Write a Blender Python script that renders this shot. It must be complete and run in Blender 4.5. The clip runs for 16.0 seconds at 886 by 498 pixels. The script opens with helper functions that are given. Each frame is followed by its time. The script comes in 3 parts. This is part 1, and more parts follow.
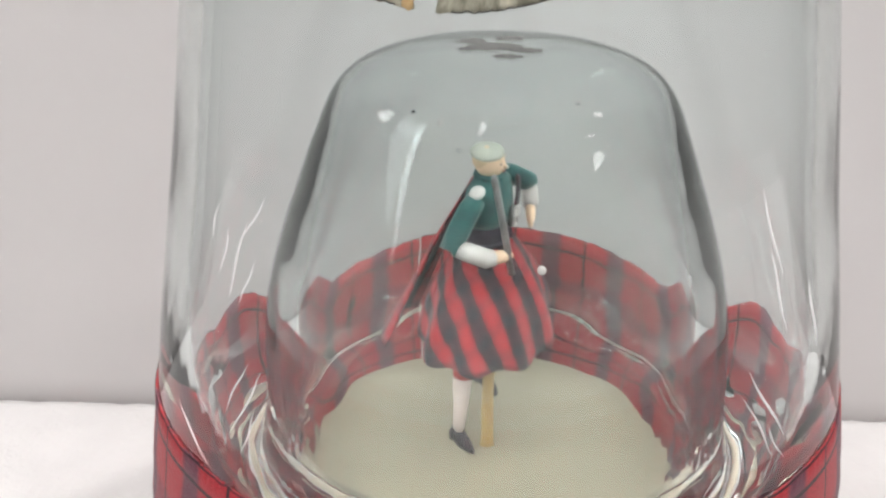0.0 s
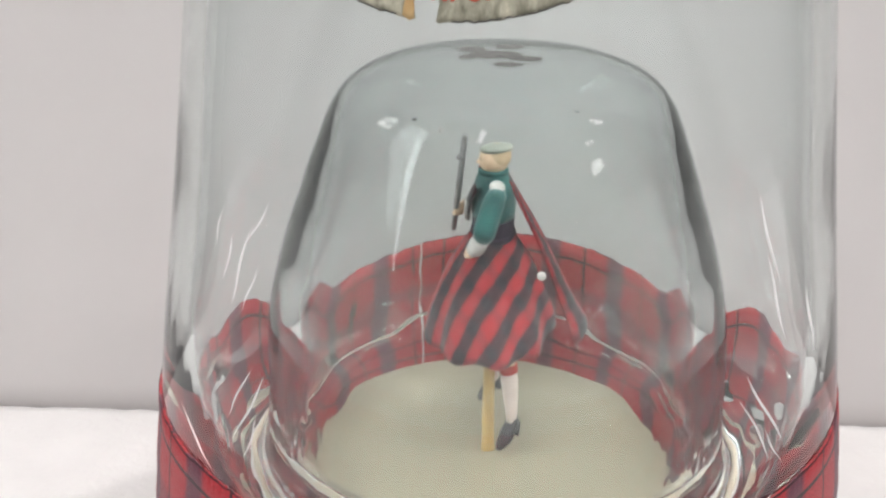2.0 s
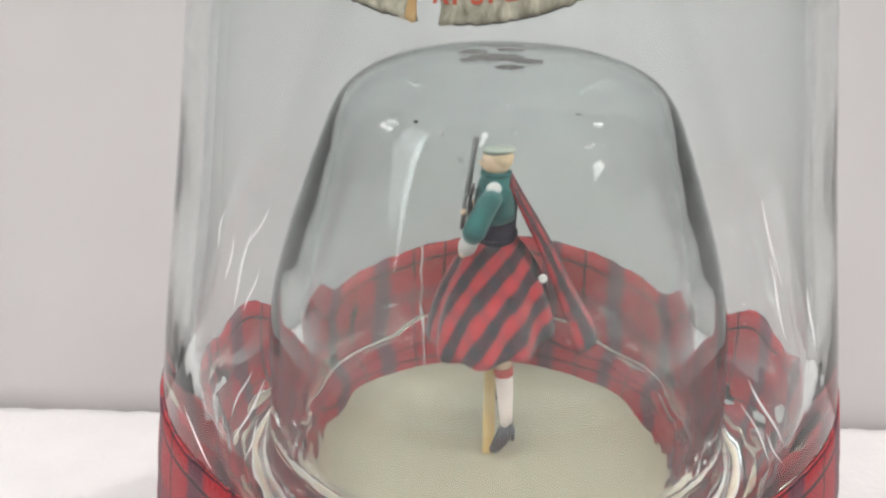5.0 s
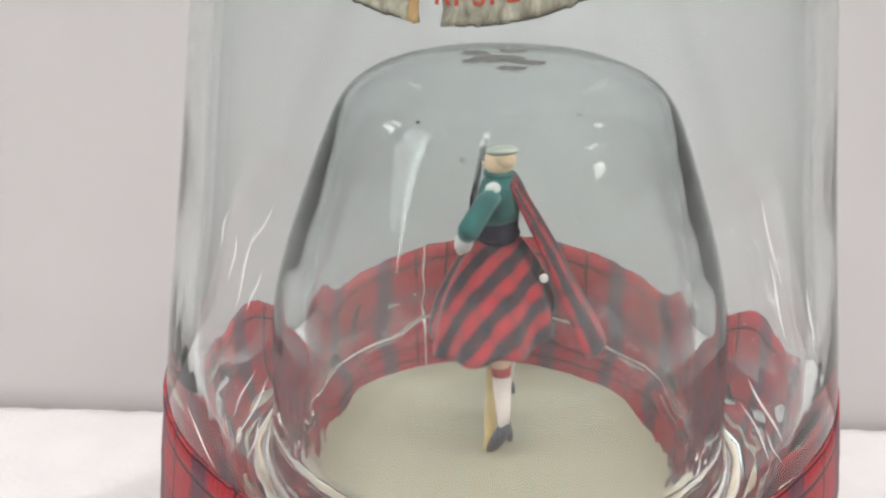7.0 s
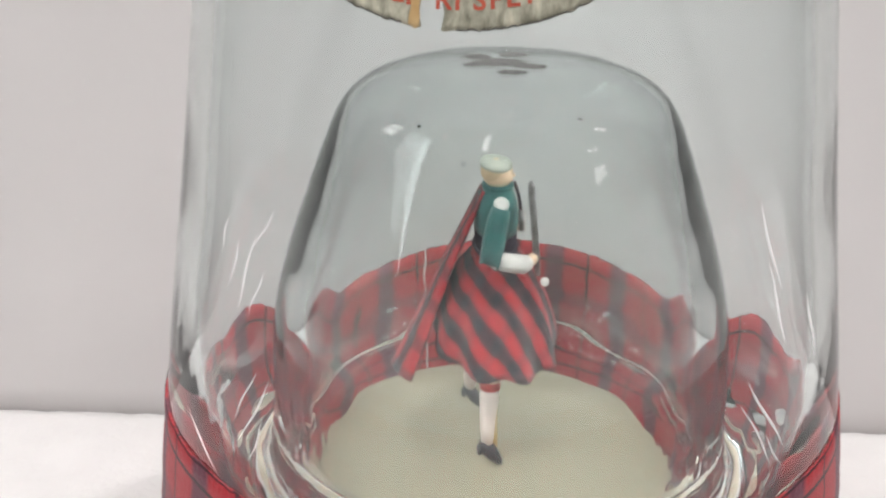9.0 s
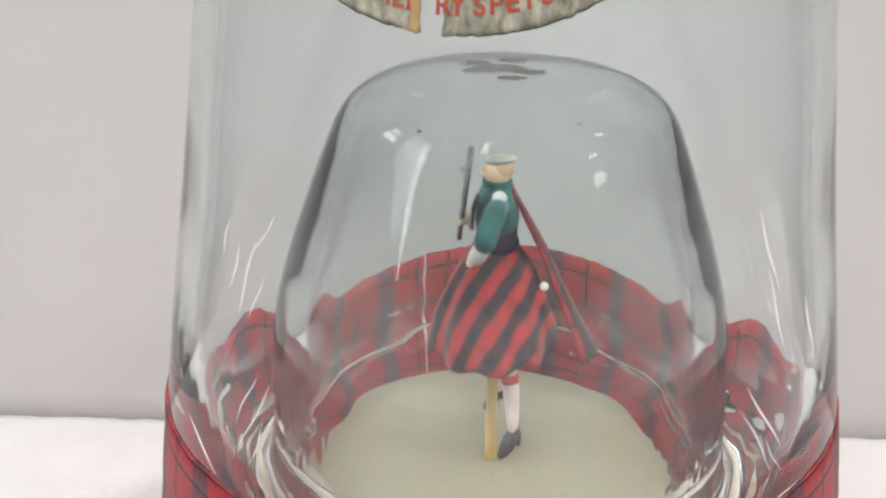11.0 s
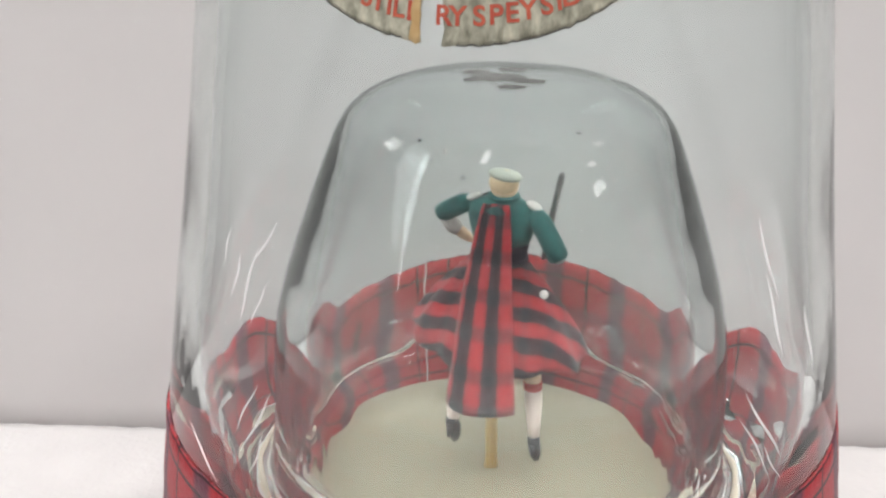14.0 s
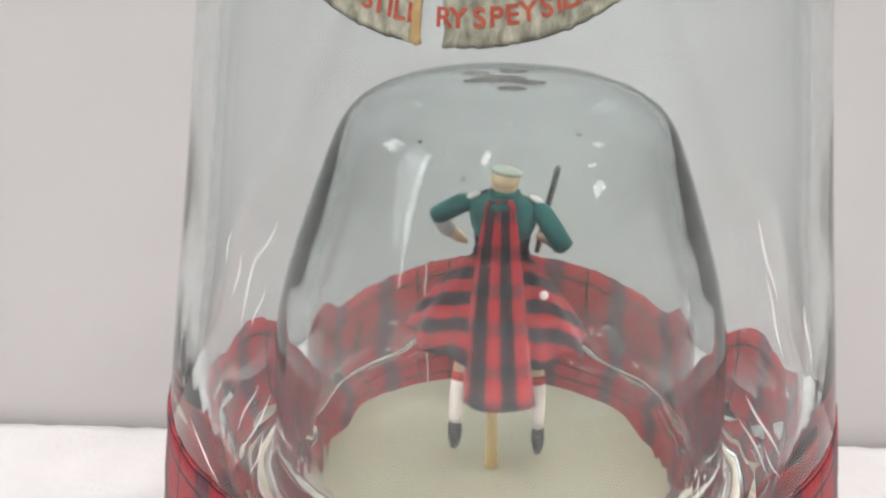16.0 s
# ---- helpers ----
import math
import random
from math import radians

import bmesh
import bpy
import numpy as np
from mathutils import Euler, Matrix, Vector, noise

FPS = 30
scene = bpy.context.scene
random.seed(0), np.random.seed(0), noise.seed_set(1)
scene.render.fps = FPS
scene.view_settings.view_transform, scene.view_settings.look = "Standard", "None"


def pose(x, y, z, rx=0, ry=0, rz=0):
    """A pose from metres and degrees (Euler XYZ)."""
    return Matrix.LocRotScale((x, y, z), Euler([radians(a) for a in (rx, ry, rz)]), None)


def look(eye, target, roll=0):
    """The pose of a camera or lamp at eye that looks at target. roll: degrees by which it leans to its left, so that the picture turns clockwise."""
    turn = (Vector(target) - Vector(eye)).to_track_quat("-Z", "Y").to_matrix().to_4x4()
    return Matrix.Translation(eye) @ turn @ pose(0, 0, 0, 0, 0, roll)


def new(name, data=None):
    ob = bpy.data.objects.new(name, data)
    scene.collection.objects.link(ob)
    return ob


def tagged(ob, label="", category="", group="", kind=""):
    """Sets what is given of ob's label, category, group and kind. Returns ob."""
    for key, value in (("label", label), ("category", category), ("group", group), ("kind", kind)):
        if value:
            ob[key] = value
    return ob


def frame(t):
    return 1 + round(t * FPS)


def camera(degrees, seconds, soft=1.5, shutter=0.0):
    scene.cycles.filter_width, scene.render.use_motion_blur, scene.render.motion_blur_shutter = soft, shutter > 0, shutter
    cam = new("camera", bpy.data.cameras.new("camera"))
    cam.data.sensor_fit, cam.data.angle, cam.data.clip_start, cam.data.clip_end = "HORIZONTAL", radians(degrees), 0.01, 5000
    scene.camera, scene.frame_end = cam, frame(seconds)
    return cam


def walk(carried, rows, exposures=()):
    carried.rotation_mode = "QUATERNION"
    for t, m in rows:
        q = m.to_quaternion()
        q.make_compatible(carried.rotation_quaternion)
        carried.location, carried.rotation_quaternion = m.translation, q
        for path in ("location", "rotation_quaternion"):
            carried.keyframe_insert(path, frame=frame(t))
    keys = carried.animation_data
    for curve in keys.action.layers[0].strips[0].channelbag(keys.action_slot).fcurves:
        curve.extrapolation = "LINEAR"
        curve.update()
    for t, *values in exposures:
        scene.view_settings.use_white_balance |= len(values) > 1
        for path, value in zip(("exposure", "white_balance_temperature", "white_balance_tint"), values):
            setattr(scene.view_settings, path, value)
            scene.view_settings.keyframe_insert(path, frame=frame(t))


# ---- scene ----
cam = camera(45.0, 16.0, soft=2.5, shutter=0.4)
MM = 0.001

# The camera's way: seconds, x, y, z in metres, then its pitch down, roll and heading in degrees.
PATH = [
    (0.0, -0.00006, -0.14651, 0.12799, 21.653, 0.622, -3.116),
    (0.5, -0.00006, -0.14677, 0.12791, 21.545, 0.564, -3.125),
    (1.0, -0.00001, -0.14727, 0.12813, 21.558, 0.541, -3.142),
    (1.5, 0.00015, -0.14793, 0.12826, 21.386, 0.637, -3.211),
    (2.0, 0.00006, -0.14786, 0.12845, 21.299, 0.551, -3.189),
    (2.5, 0.00005, -0.14780, 0.12832, 21.240, 0.601, -3.204),
    (3.0, -0.00006, -0.14801, 0.12838, 21.226, 0.627, -3.198),
    (3.5, -0.00009, -0.14798, 0.12838, 21.178, 0.640, -3.183),
    (4.0, -0.00008, -0.14793, 0.12860, 21.202, 0.649, -3.188),
    (6.5, -0.00015, -0.14844, 0.12847, 21.189, 0.596, -3.240),
    (7.0, -0.00000, -0.14883, 0.12860, 21.096, 0.647, -3.324),
    (7.5, 0.00000, -0.14885, 0.12858, 21.000, 0.650, -3.325),
    (8.0, 0.00007, -0.14866, 0.12845, 20.954, 0.656, -3.399),
    (8.5, 0.00009, -0.14887, 0.12844, 20.926, 0.712, -3.406),
    (9.0, 0.00010, -0.14906, 0.12881, 20.957, 0.654, -3.418),
    (11.5, 0.00003, -0.14998, 0.12882, 20.530, 0.659, -3.365),
    (12.0, -0.00006, -0.15066, 0.12923, 20.374, 0.677, -3.308),
    (12.5, -0.00006, -0.15122, 0.12926, 20.084, 0.646, -3.290),
    (13.0, 0.00010, -0.15093, 0.12933, 20.079, 0.651, -3.375),
    (13.5, 0.00009, -0.15064, 0.12924, 20.084, 0.615, -3.389),
    (14.0, 0.00017, -0.15016, 0.12903, 20.179, 0.649, -3.437),
    (14.5, 0.00009, -0.15051, 0.12924, 20.258, 0.722, -3.442),
    (15.0, 0.00003, -0.15077, 0.12916, 20.121, 0.633, -3.397),
    (15.5, 0.00014, -0.15085, 0.12925, 20.105, 0.621, -3.427),
    (16.0, 0.00021, -0.15048, 0.12926, 20.171, 0.637, -3.469),
]


def aim(x, y, z, down, roll, heading):
    p, h = radians(down), radians(heading)
    eye = Vector((x, y, z))
    return look(eye, eye + Vector((math.sin(h) * math.cos(p), math.cos(h) * math.cos(p), -math.sin(p))), roll)


walk(cam, [(row[0], aim(*row[1:])) for row in PATH])

# ---- light: a room lit by ceiling and side lamps and a window ----
scene.view_settings.exposure = 0.0
world = bpy.data.worlds.new("room_air")
scene.world = world
world.use_nodes = True
world.node_tree.nodes["Background"].inputs[0].default_value = (1.0, 0.985, 0.97, 1)
world.node_tree.nodes["Background"].inputs[1].default_value = 0.25


def lamp(name, at, target, w, h, power, colour, shape="RECTANGLE"):
    data = bpy.data.lights.new(name, "AREA")
    data.shape, data.size, data.size_y, data.energy, data.color = shape, w, h, power, colour
    ob = new(name, data)
    ob.matrix_world = look(at, target)
    return ob


lamp("ceiling_panel_light", (-0.22, -1.05, 1.45), (-0.05, 0.0, 0.05), 0.42, 0.42, 16.8, (1.0, 0.97, 0.955))
lamp("round_light", (0.95, -0.03, 1.13), (0, 0, 0.09), 0.14, 0.14, 6.5, (1.0, 0.97, 0.95), "DISK")
lamp("small_light", (1.25, -0.72, 0.66), (0, 0, 0.08), 0.20, 0.10, 3.2, (1.0, 0.97, 0.95))
# Unseen lamp low on the left, placed from its highlight on the dome.
lamp("left_spot_light", (-1.25, 0.0, 0.88), (0, 0, 0.08), 0.26, 0.12, 2.2, (1.0, 0.98, 0.96))
lamp("window_light", (-1.5, -1.00, 0.80), (0, 0, 0.08), 0.14, 0.80, 3.0, (0.95, 0.98, 1.0))
lamp("window_light", (-1.5, -0.64, 0.80), (0, 0, 0.08), 0.46, 0.80, 3.6, (0.95, 0.98, 1.0))


# ---- materials ----
def material(name):
    m = bpy.data.materials.new(name)
    m.use_nodes = True
    return m, m.node_tree.nodes, m.node_tree.links, m.node_tree.nodes["Principled BSDF"]


def ramp(nodes, links, source, stops, constant=False):
    r = nodes.new("ShaderNodeValToRGB")
    r.color_ramp.interpolation = "CONSTANT" if constant else "LINEAR"
    while len(r.color_ramp.elements) < len(stops):
        r.color_ramp.elements.new(0.5)
    for e, (at, c) in zip(r.color_ramp.elements, stops):
        e.position, e.color = at, (*c, 1)
    links.new(source, r.inputs[0])
    return r.outputs[0]


def noise_of(nodes, links, scale, detail=4, stretch=None, rough=0.5):
    co = nodes.new("ShaderNodeTexCoord")
    n = nodes.new("ShaderNodeTexNoise")
    n.inputs["Scale"].default_value, n.inputs["Detail"].default_value, n.inputs["Roughness"].default_value = scale, detail, rough
    source = co.outputs["Object"]
    if stretch:
        mp = nodes.new("ShaderNodeMapping")
        mp.inputs["Scale"].default_value = stretch
        links.new(source, mp.inputs[0])
        source = mp.outputs[0]
    links.new(source, n.inputs["Vector"])
    return n.outputs[0]


def bump(nodes, links, shader, height, strength, distance):
    b = nodes.new("ShaderNodeBump")
    b.inputs["Strength"].default_value, b.inputs["Distance"].default_value = strength, distance
    links.new(height, b.inputs["Height"])
    links.new(b.outputs[0], shader.inputs["Normal"])


def surface(name, low, high, scale, rough=0.6, grain=0.0002, metal=0.0, strength=0.4, stretch=None, sheen=0.0):
    """A plain material whose colour wanders between two tones, with fine relief."""
    m, nodes, links, sh = material(name)
    big = noise_of(nodes, links, scale, 5, stretch)
    links.new(ramp(nodes, links, big, [(0.3, low), (0.7, high)]), sh.inputs["Base Color"])
    sh.inputs["Roughness"].default_value, sh.inputs["Metallic"].default_value = rough, metal
    sh.inputs["Sheen Weight"].default_value = sheen
    bump(nodes, links, sh, noise_of(nodes, links, scale * 9, 3, stretch), strength, grain)
    return m


def tartan(name, period_u, period_v, red, dark, width_u=0.42, width_v=0.3, cross=0.55, line=None, rough=0.85, strength=1.0, thin_width=0.03):
    """Woven check on the mesh's own cloth coordinates, in millimetres: dark bands along the cloth and weaker ones across."""
    m, nodes, links, sh = material(name)
    uv = nodes.new("ShaderNodeUVMap")
    sep = nodes.new("ShaderNodeSeparateXYZ")
    wob = nodes.new("ShaderNodeTexNoise")
    wob.inputs["Scale"].default_value = 1.1
    links.new(uv.outputs[0], wob.inputs["Vector"])
    links.new(uv.outputs[0], sep.inputs[0])

    def math_node(op, a, b=None, c=None):
        n = nodes.new("ShaderNodeMath")
        n.operation = op
        for i, v in enumerate((a, b, c)):
            if v is None:
                continue
            if isinstance(v, (int, float)):
                n.inputs[i].default_value = v
            else:
                links.new(v, n.inputs[i])
        return n.outputs[0]

    def band(axis, period, width, edge=0.035):
        x = math_node("MULTIPLY_ADD", wob.outputs[0], 0.22, sep.outputs[axis])
        x = math_node("FRACT", math_node("DIVIDE", x, period))
        x = math_node("ABSOLUTE", math_node("SUBTRACT", x, 0.5))
        mr = nodes.new("ShaderNodeMapRange")
        mr.inputs["From Min"].default_value, mr.inputs["From Max"].default_value = width / 2 - edge, width / 2 + edge
        mr.inputs["To Min"].default_value, mr.inputs["To Max"].default_value = 1.0, 0.0
        links.new(x, mr.inputs["Value"])
        return mr.outputs[0]

    along, across = band(0, period_u, width_u), band(1, period_v, width_v)
    mix = math_node("MULTIPLY_ADD", across, math_node("MULTIPLY_ADD", along, 0.25, cross), math_node("MULTIPLY", along, 0.93))
    mix = math_node("MULTIPLY", math_node("MINIMUM", mix, 1.0), strength)
    grain = nodes.new("ShaderNodeTexNoise")
    grain.inputs["Scale"].default_value, grain.inputs["Detail"].default_value = 3.0, 4
    links.new(uv.outputs[0], grain.inputs["Vector"])
    reds = ramp(nodes, links, grain.outputs[0], [(0.3, tuple(0.55 * c for c in red)), (0.7, tuple(min(1, 1.3 * c) for c in red))])
    mx = nodes.new("ShaderNodeMix")
    mx.data_type = "RGBA"
    links.new(mix, mx.inputs["Factor"])
    links.new(reds, mx.inputs[6])
    mx.inputs[7].default_value = (*dark, 1)
    colour = mx.outputs[2]
    if line:
        for axis, period in ((0, period_u), (1, period_v)):
            thin = nodes.new("ShaderNodeMix")
            thin.data_type = "RGBA"
            shifted = math_node("ADD", sep.outputs[axis], period * 0.5)
            x = math_node("ABSOLUTE", math_node("SUBTRACT", math_node("FRACT", math_node("DIVIDE", shifted, period)), 0.5))
            links.new(math_node("LESS_THAN", x, thin_width), thin.inputs["Factor"])
            links.new(colour, thin.inputs[6])
            thin.inputs[7].default_value = (*line, 1)
            colour = thin.outputs[2]
    links.new(colour, sh.inputs["Base Color"])
    sh.inputs["Roughness"].default_value = rough
    sh.inputs["Sheen Weight"].default_value = 0.15
    weave = nodes.new("ShaderNodeTexWave")
    weave.inputs["Scale"].default_value, weave.inputs["Distortion"].default_value = 1.6, 1.0
    weave.bands_direction = "DIAGONAL"
    links.new(uv.outputs[0], weave.inputs["Vector"])
    bump(nodes, links, sh, weave.outputs[1], 0.35, 0.00012)
    return m


def clear_glass():
    m, nodes, links, sh = material("clear_bottle_glass")
    nodes.remove(sh)
    g = nodes.new("ShaderNodeBsdfGlass")
    g.inputs["Color"].default_value = (0.970, 0.988, 0.986, 1)
    g.inputs["Roughness"].default_value = 0.0
    g.inputs["IOR"].default_value = 1.46
    dust = nodes.new("ShaderNodeBsdfDiffuse")
    dust.inputs["Color"].default_value = (0.72, 0.72, 0.71, 1)
    film = nodes.new("ShaderNodeMixShader")
    amount = nodes.new("ShaderNodeMapRange")
    amount.inputs["To Min"].default_value, amount.inputs["To Max"].default_value = 0.0002, 0.0018
    links.new(noise_of(nodes, links, 90, 6, (1, 1, 0.5), 0.65), amount.inputs["Value"])
    links.new(amount.outputs[0], film.inputs[0])
    links.new(g.outputs[0], film.inputs[1])
    links.new(dust.outputs[0], film.inputs[2])
    links.new(film.outputs[0], nodes["Material Output"].inputs[0])
    b = nodes.new("ShaderNodeBump")
    b.inputs["Strength"].default_value, b.inputs["Distance"].default_value = 0.06, 0.0006
    links.new(noise_of(nodes, links, 55, 2, (1, 1, 0.3)), b.inputs["Height"])
    links.new(b.outputs[0], g.inputs["Normal"])
    return m


GLASS = clear_glass()
CEILING = surface("white_ceiling_paint", (0.84, 0.84, 0.84), (0.88, 0.88, 0.88), 3, 0.9, 0.0006, strength=0.2)
ROOM = surface("grey_room_paint", (0.40, 0.39, 0.38), (0.45, 0.44, 0.43), 3, 0.8, 0.0006, strength=0.25)
DIM = surface("grey_brown_room_paint", (0.36, 0.345, 0.33), (0.42, 0.40, 0.385), 3, 0.8, 0.0006, strength=0.25)
WALL = surface("painted_plaster", (0.55, 0.535, 0.53), (0.60, 0.578, 0.573), 9, 0.8, 0.0006, strength=0.25)
CLOTH = surface("white_felt", (0.70, 0.682, 0.678), (0.76, 0.74, 0.736), 60, 0.95, 0.001, sheen=0.3)
STAGE = surface("cream_plastic", (0.218, 0.188, 0.134), (0.256, 0.225, 0.167), 45, 0.45, 0.00008, strength=0.2)
BRASS = surface("dull_brass", (0.30, 0.20, 0.10), (0.42, 0.30, 0.17), 200, 0.5, 0.00005, metal=0.4)
BOARD = surface("buff_cardboard", (0.56, 0.48, 0.37), (0.66, 0.58, 0.46), 120, 0.8, 0.0001)
WOOD = surface("honey_wood", (0.36, 0.23, 0.08), (0.52, 0.36, 0.15), 500, 0.5, 0.00006, stretch=(1, 1, 0.15))
SKIN = surface("painted_skin", (0.72, 0.50, 0.34), (0.80, 0.60, 0.42), 300, 0.5, 0.00003)
GREEN = surface("green_felt_cloth", (0.006, 0.050, 0.050), (0.020, 0.125, 0.115), 350, 0.85, 0.0001, sheen=0.2)
CAP = surface("grey_green_cap", (0.28, 0.31, 0.27), (0.42, 0.42, 0.36), 300, 0.8, 0.0001)
NAVY = surface("dark_navy_cloth", (0.010, 0.010, 0.022), (0.035, 0.022, 0.04), 420, 0.85, 0.0001)
WHITE = surface("white_cotton", (0.46, 0.43, 0.41), (0.60, 0.57, 0.54), 420, 0.8, 0.0001)
SOCK = surface("pale_stocking", (0.58, 0.47, 0.43), (0.70, 0.59, 0.54), 400, 0.8, 0.00008)
SHOE = surface("black_shoe_paint", (0.014, 0.014, 0.018), (0.04, 0.04, 0.048), 400, 0.5, 0.00006)
STEEL = surface("dull_grey_metal", (0.20, 0.19, 0.19), (0.36, 0.35, 0.35), 600, 0.4, 0.00003, metal=0.6)
HAIR = surface("fair_hair_paint", (0.52, 0.38, 0.24), (0.64, 0.48, 0.32), 400, 0.7, 0.0001)
RED = surface("red_garter_cloth", (0.42, 0.03, 0.03), (0.55, 0.06, 0.05), 400, 0.8, 0.00008)
SKIRT = tartan("skirt_tartan", 4.5, 4.0, (0.31, 0.008, 0.014), (0.006, 0.006, 0.012), 0.50, 0.34, 0.26)
SASH = tartan("sash_tartan", 4.6, 5.4, (0.31, 0.008, 0.014), (0.006, 0.005, 0.010), 0.50, 0.36, 0.5)
RIBBON = tartan("ribbon_tartan", 17.0, 17.0, (0.38, 0.018, 0.028), (0.03, 0.035, 0.06), 0.26, 0.26, 0.5, (0.03, 0.008, 0.012), strength=0.78, thin_width=0.016)
DARK = surface("dark_thread", (0.02, 0.008, 0.012), (0.05, 0.014, 0.02), 500, 0.9, 0.00005)
PAPER = surface("aged_label_paper", (0.15, 0.15, 0.11), (0.56, 0.54, 0.43), 900, 0.75, 0.0001, stretch=(1, 1, 0.45))
TORN = surface("torn_brown_paper", (0.40, 0.25, 0.10), (0.58, 0.42, 0.22), 300, 0.85, 0.0001)
INK = surface("faded_red_ink", (0.36, 0.05, 0.03), (0.50, 0.11, 0.06), 500, 0.7, 0.00003)
RIM = surface("black_ink", (0.02, 0.02, 0.02), (0.08, 0.075, 0.07), 500, 0.7, 0.00003)
# White that paints highlights onto the bottle's outer glass.
GLINT_WHITE = surface("white_glint_paint", (0.80, 0.80, 0.80), (0.90, 0.90, 0.90), 300, 0.2, 0.00002)
GREY_MARK = surface("rough_glass_scar", (0.075, 0.07, 0.068), (0.15, 0.145, 0.14), 900, 0.8, 0.0002)


# ---- mesh helpers ----
def mesh_object(name, bm, mats, smooth=True):
    bmesh.ops.recalc_face_normals(bm, faces=bm.faces)
    me = bpy.data.meshes.new(name)
    bm.to_mesh(me)
    bm.free()
    for m in (mats if isinstance(mats, (list, tuple)) else [mats]):
        me.materials.append(m)
    for f in me.polygons:
        f.use_smooth = smooth
    return new(name, me)


def part(name, bm, mats, parent, label="", smooth=True):
    ob = mesh_object(name, bm, mats, smooth)
    ob.parent = parent
    if label:
        tagged(ob, label)
    return ob


def lathe(bm, profile, n=96, closed=False, mat=0, warp=None):
    """Turns a profile of (radius, height) round z. closed joins its end to its start."""
    rings = []
    for r, z in profile:
        ring = []
        for i in range(n):
            a = 2 * math.pi * i / n
            p = Vector((r * math.sin(a), -r * math.cos(a), z))
            ring.append(bm.verts.new(warp(p, a) if warp else p))
        rings.append(ring)
    pairs = list(zip(rings, rings[1:])) + ([(rings[-1], rings[0])] if closed else [])
    for lo, hi in pairs:
        for i in range(n):
            bm.faces.new((lo[i], lo[(i + 1) % n], hi[(i + 1) % n], hi[i])).material_index = mat
    if not closed:
        for ring in (rings[0], rings[-1]):
            if (ring[0].co - ring[n // 2].co).length > 1e-7:
                bm.faces.new(ring).material_index = mat
    return rings


def tube(bm, points, radii, mat=0, n=12, flat=1.0):
    """A round limb through the points, with a radius at each."""
    rings, pts = [], [Vector(p) for p in points]
    for i, (p, r) in enumerate(zip(pts, radii)):
        d = (pts[min(i + 1, len(pts) - 1)] - pts[max(i - 1, 0)]).normalized()
        u = d.cross(Vector((0.31, 1, 0.17))).normalized()
        v = d.cross(u)
        rings.append([bm.verts.new(p + r * (u * math.cos(2 * math.pi * k / n) + v * flat * math.sin(2 * math.pi * k / n))) for k in range(n)])
    for lo, hi in zip(rings, rings[1:]):
        for k in range(n):
            bm.faces.new((lo[k], lo[(k + 1) % n], hi[(k + 1) % n], hi[k])).material_index = mat
    bm.faces.new(rings[0]).material_index = mat
    bm.faces.new(rings[-1]).material_index = mat


def blob(bm, centre, radii, mat=0, turn=None, n=20, m=12):
    """A rounded solid."""
    turn = turn or Matrix()
    rings = []
    for j in range(m + 1):
        b = math.pi * j / m
        if j in (0, m):
            rings.append([bm.verts.new(Vector(centre) + turn @ Vector((0, 0, -radii[2] * math.cos(b))))])
            continue
        rings.append([bm.verts.new(Vector(centre) + turn @ Vector((radii[0] * math.sin(b) * math.cos(2 * math.pi * i / n), radii[1] * math.sin(b) * math.sin(2 * math.pi * i / n), -radii[2] * math.cos(b)))) for i in range(n)])
    for lo, hi in zip(rings, rings[1:]):
        for i in range(n):
            a, b2 = lo[i % len(lo)], lo[(i + 1) % len(lo)]
            c, d = hi[(i + 1) % len(hi)], hi[i % len(hi)]
            bm.faces.new(list(dict.fromkeys((a, b2, c, d)))).material_index = mat


def box(bm, lo, hi, mat=0, turn=None, at=(0, 0, 0)):
    vs = [Vector((x, y, z)) for x in (lo[0], hi[0]) for y in (lo[1], hi[1]) for z in (lo[2], hi[2])]
    vs = [bm.verts.new((turn @ v if turn else v) + Vector(at)) for v in vs]
    for f in ((0, 1, 3, 2), (4, 6, 7, 5), (0, 4, 5, 1), (2, 3, 7, 6), (0, 2, 6, 4), (1, 5, 7, 3)):
        bm.faces.new([vs[i] for i in f]).material_index = mat


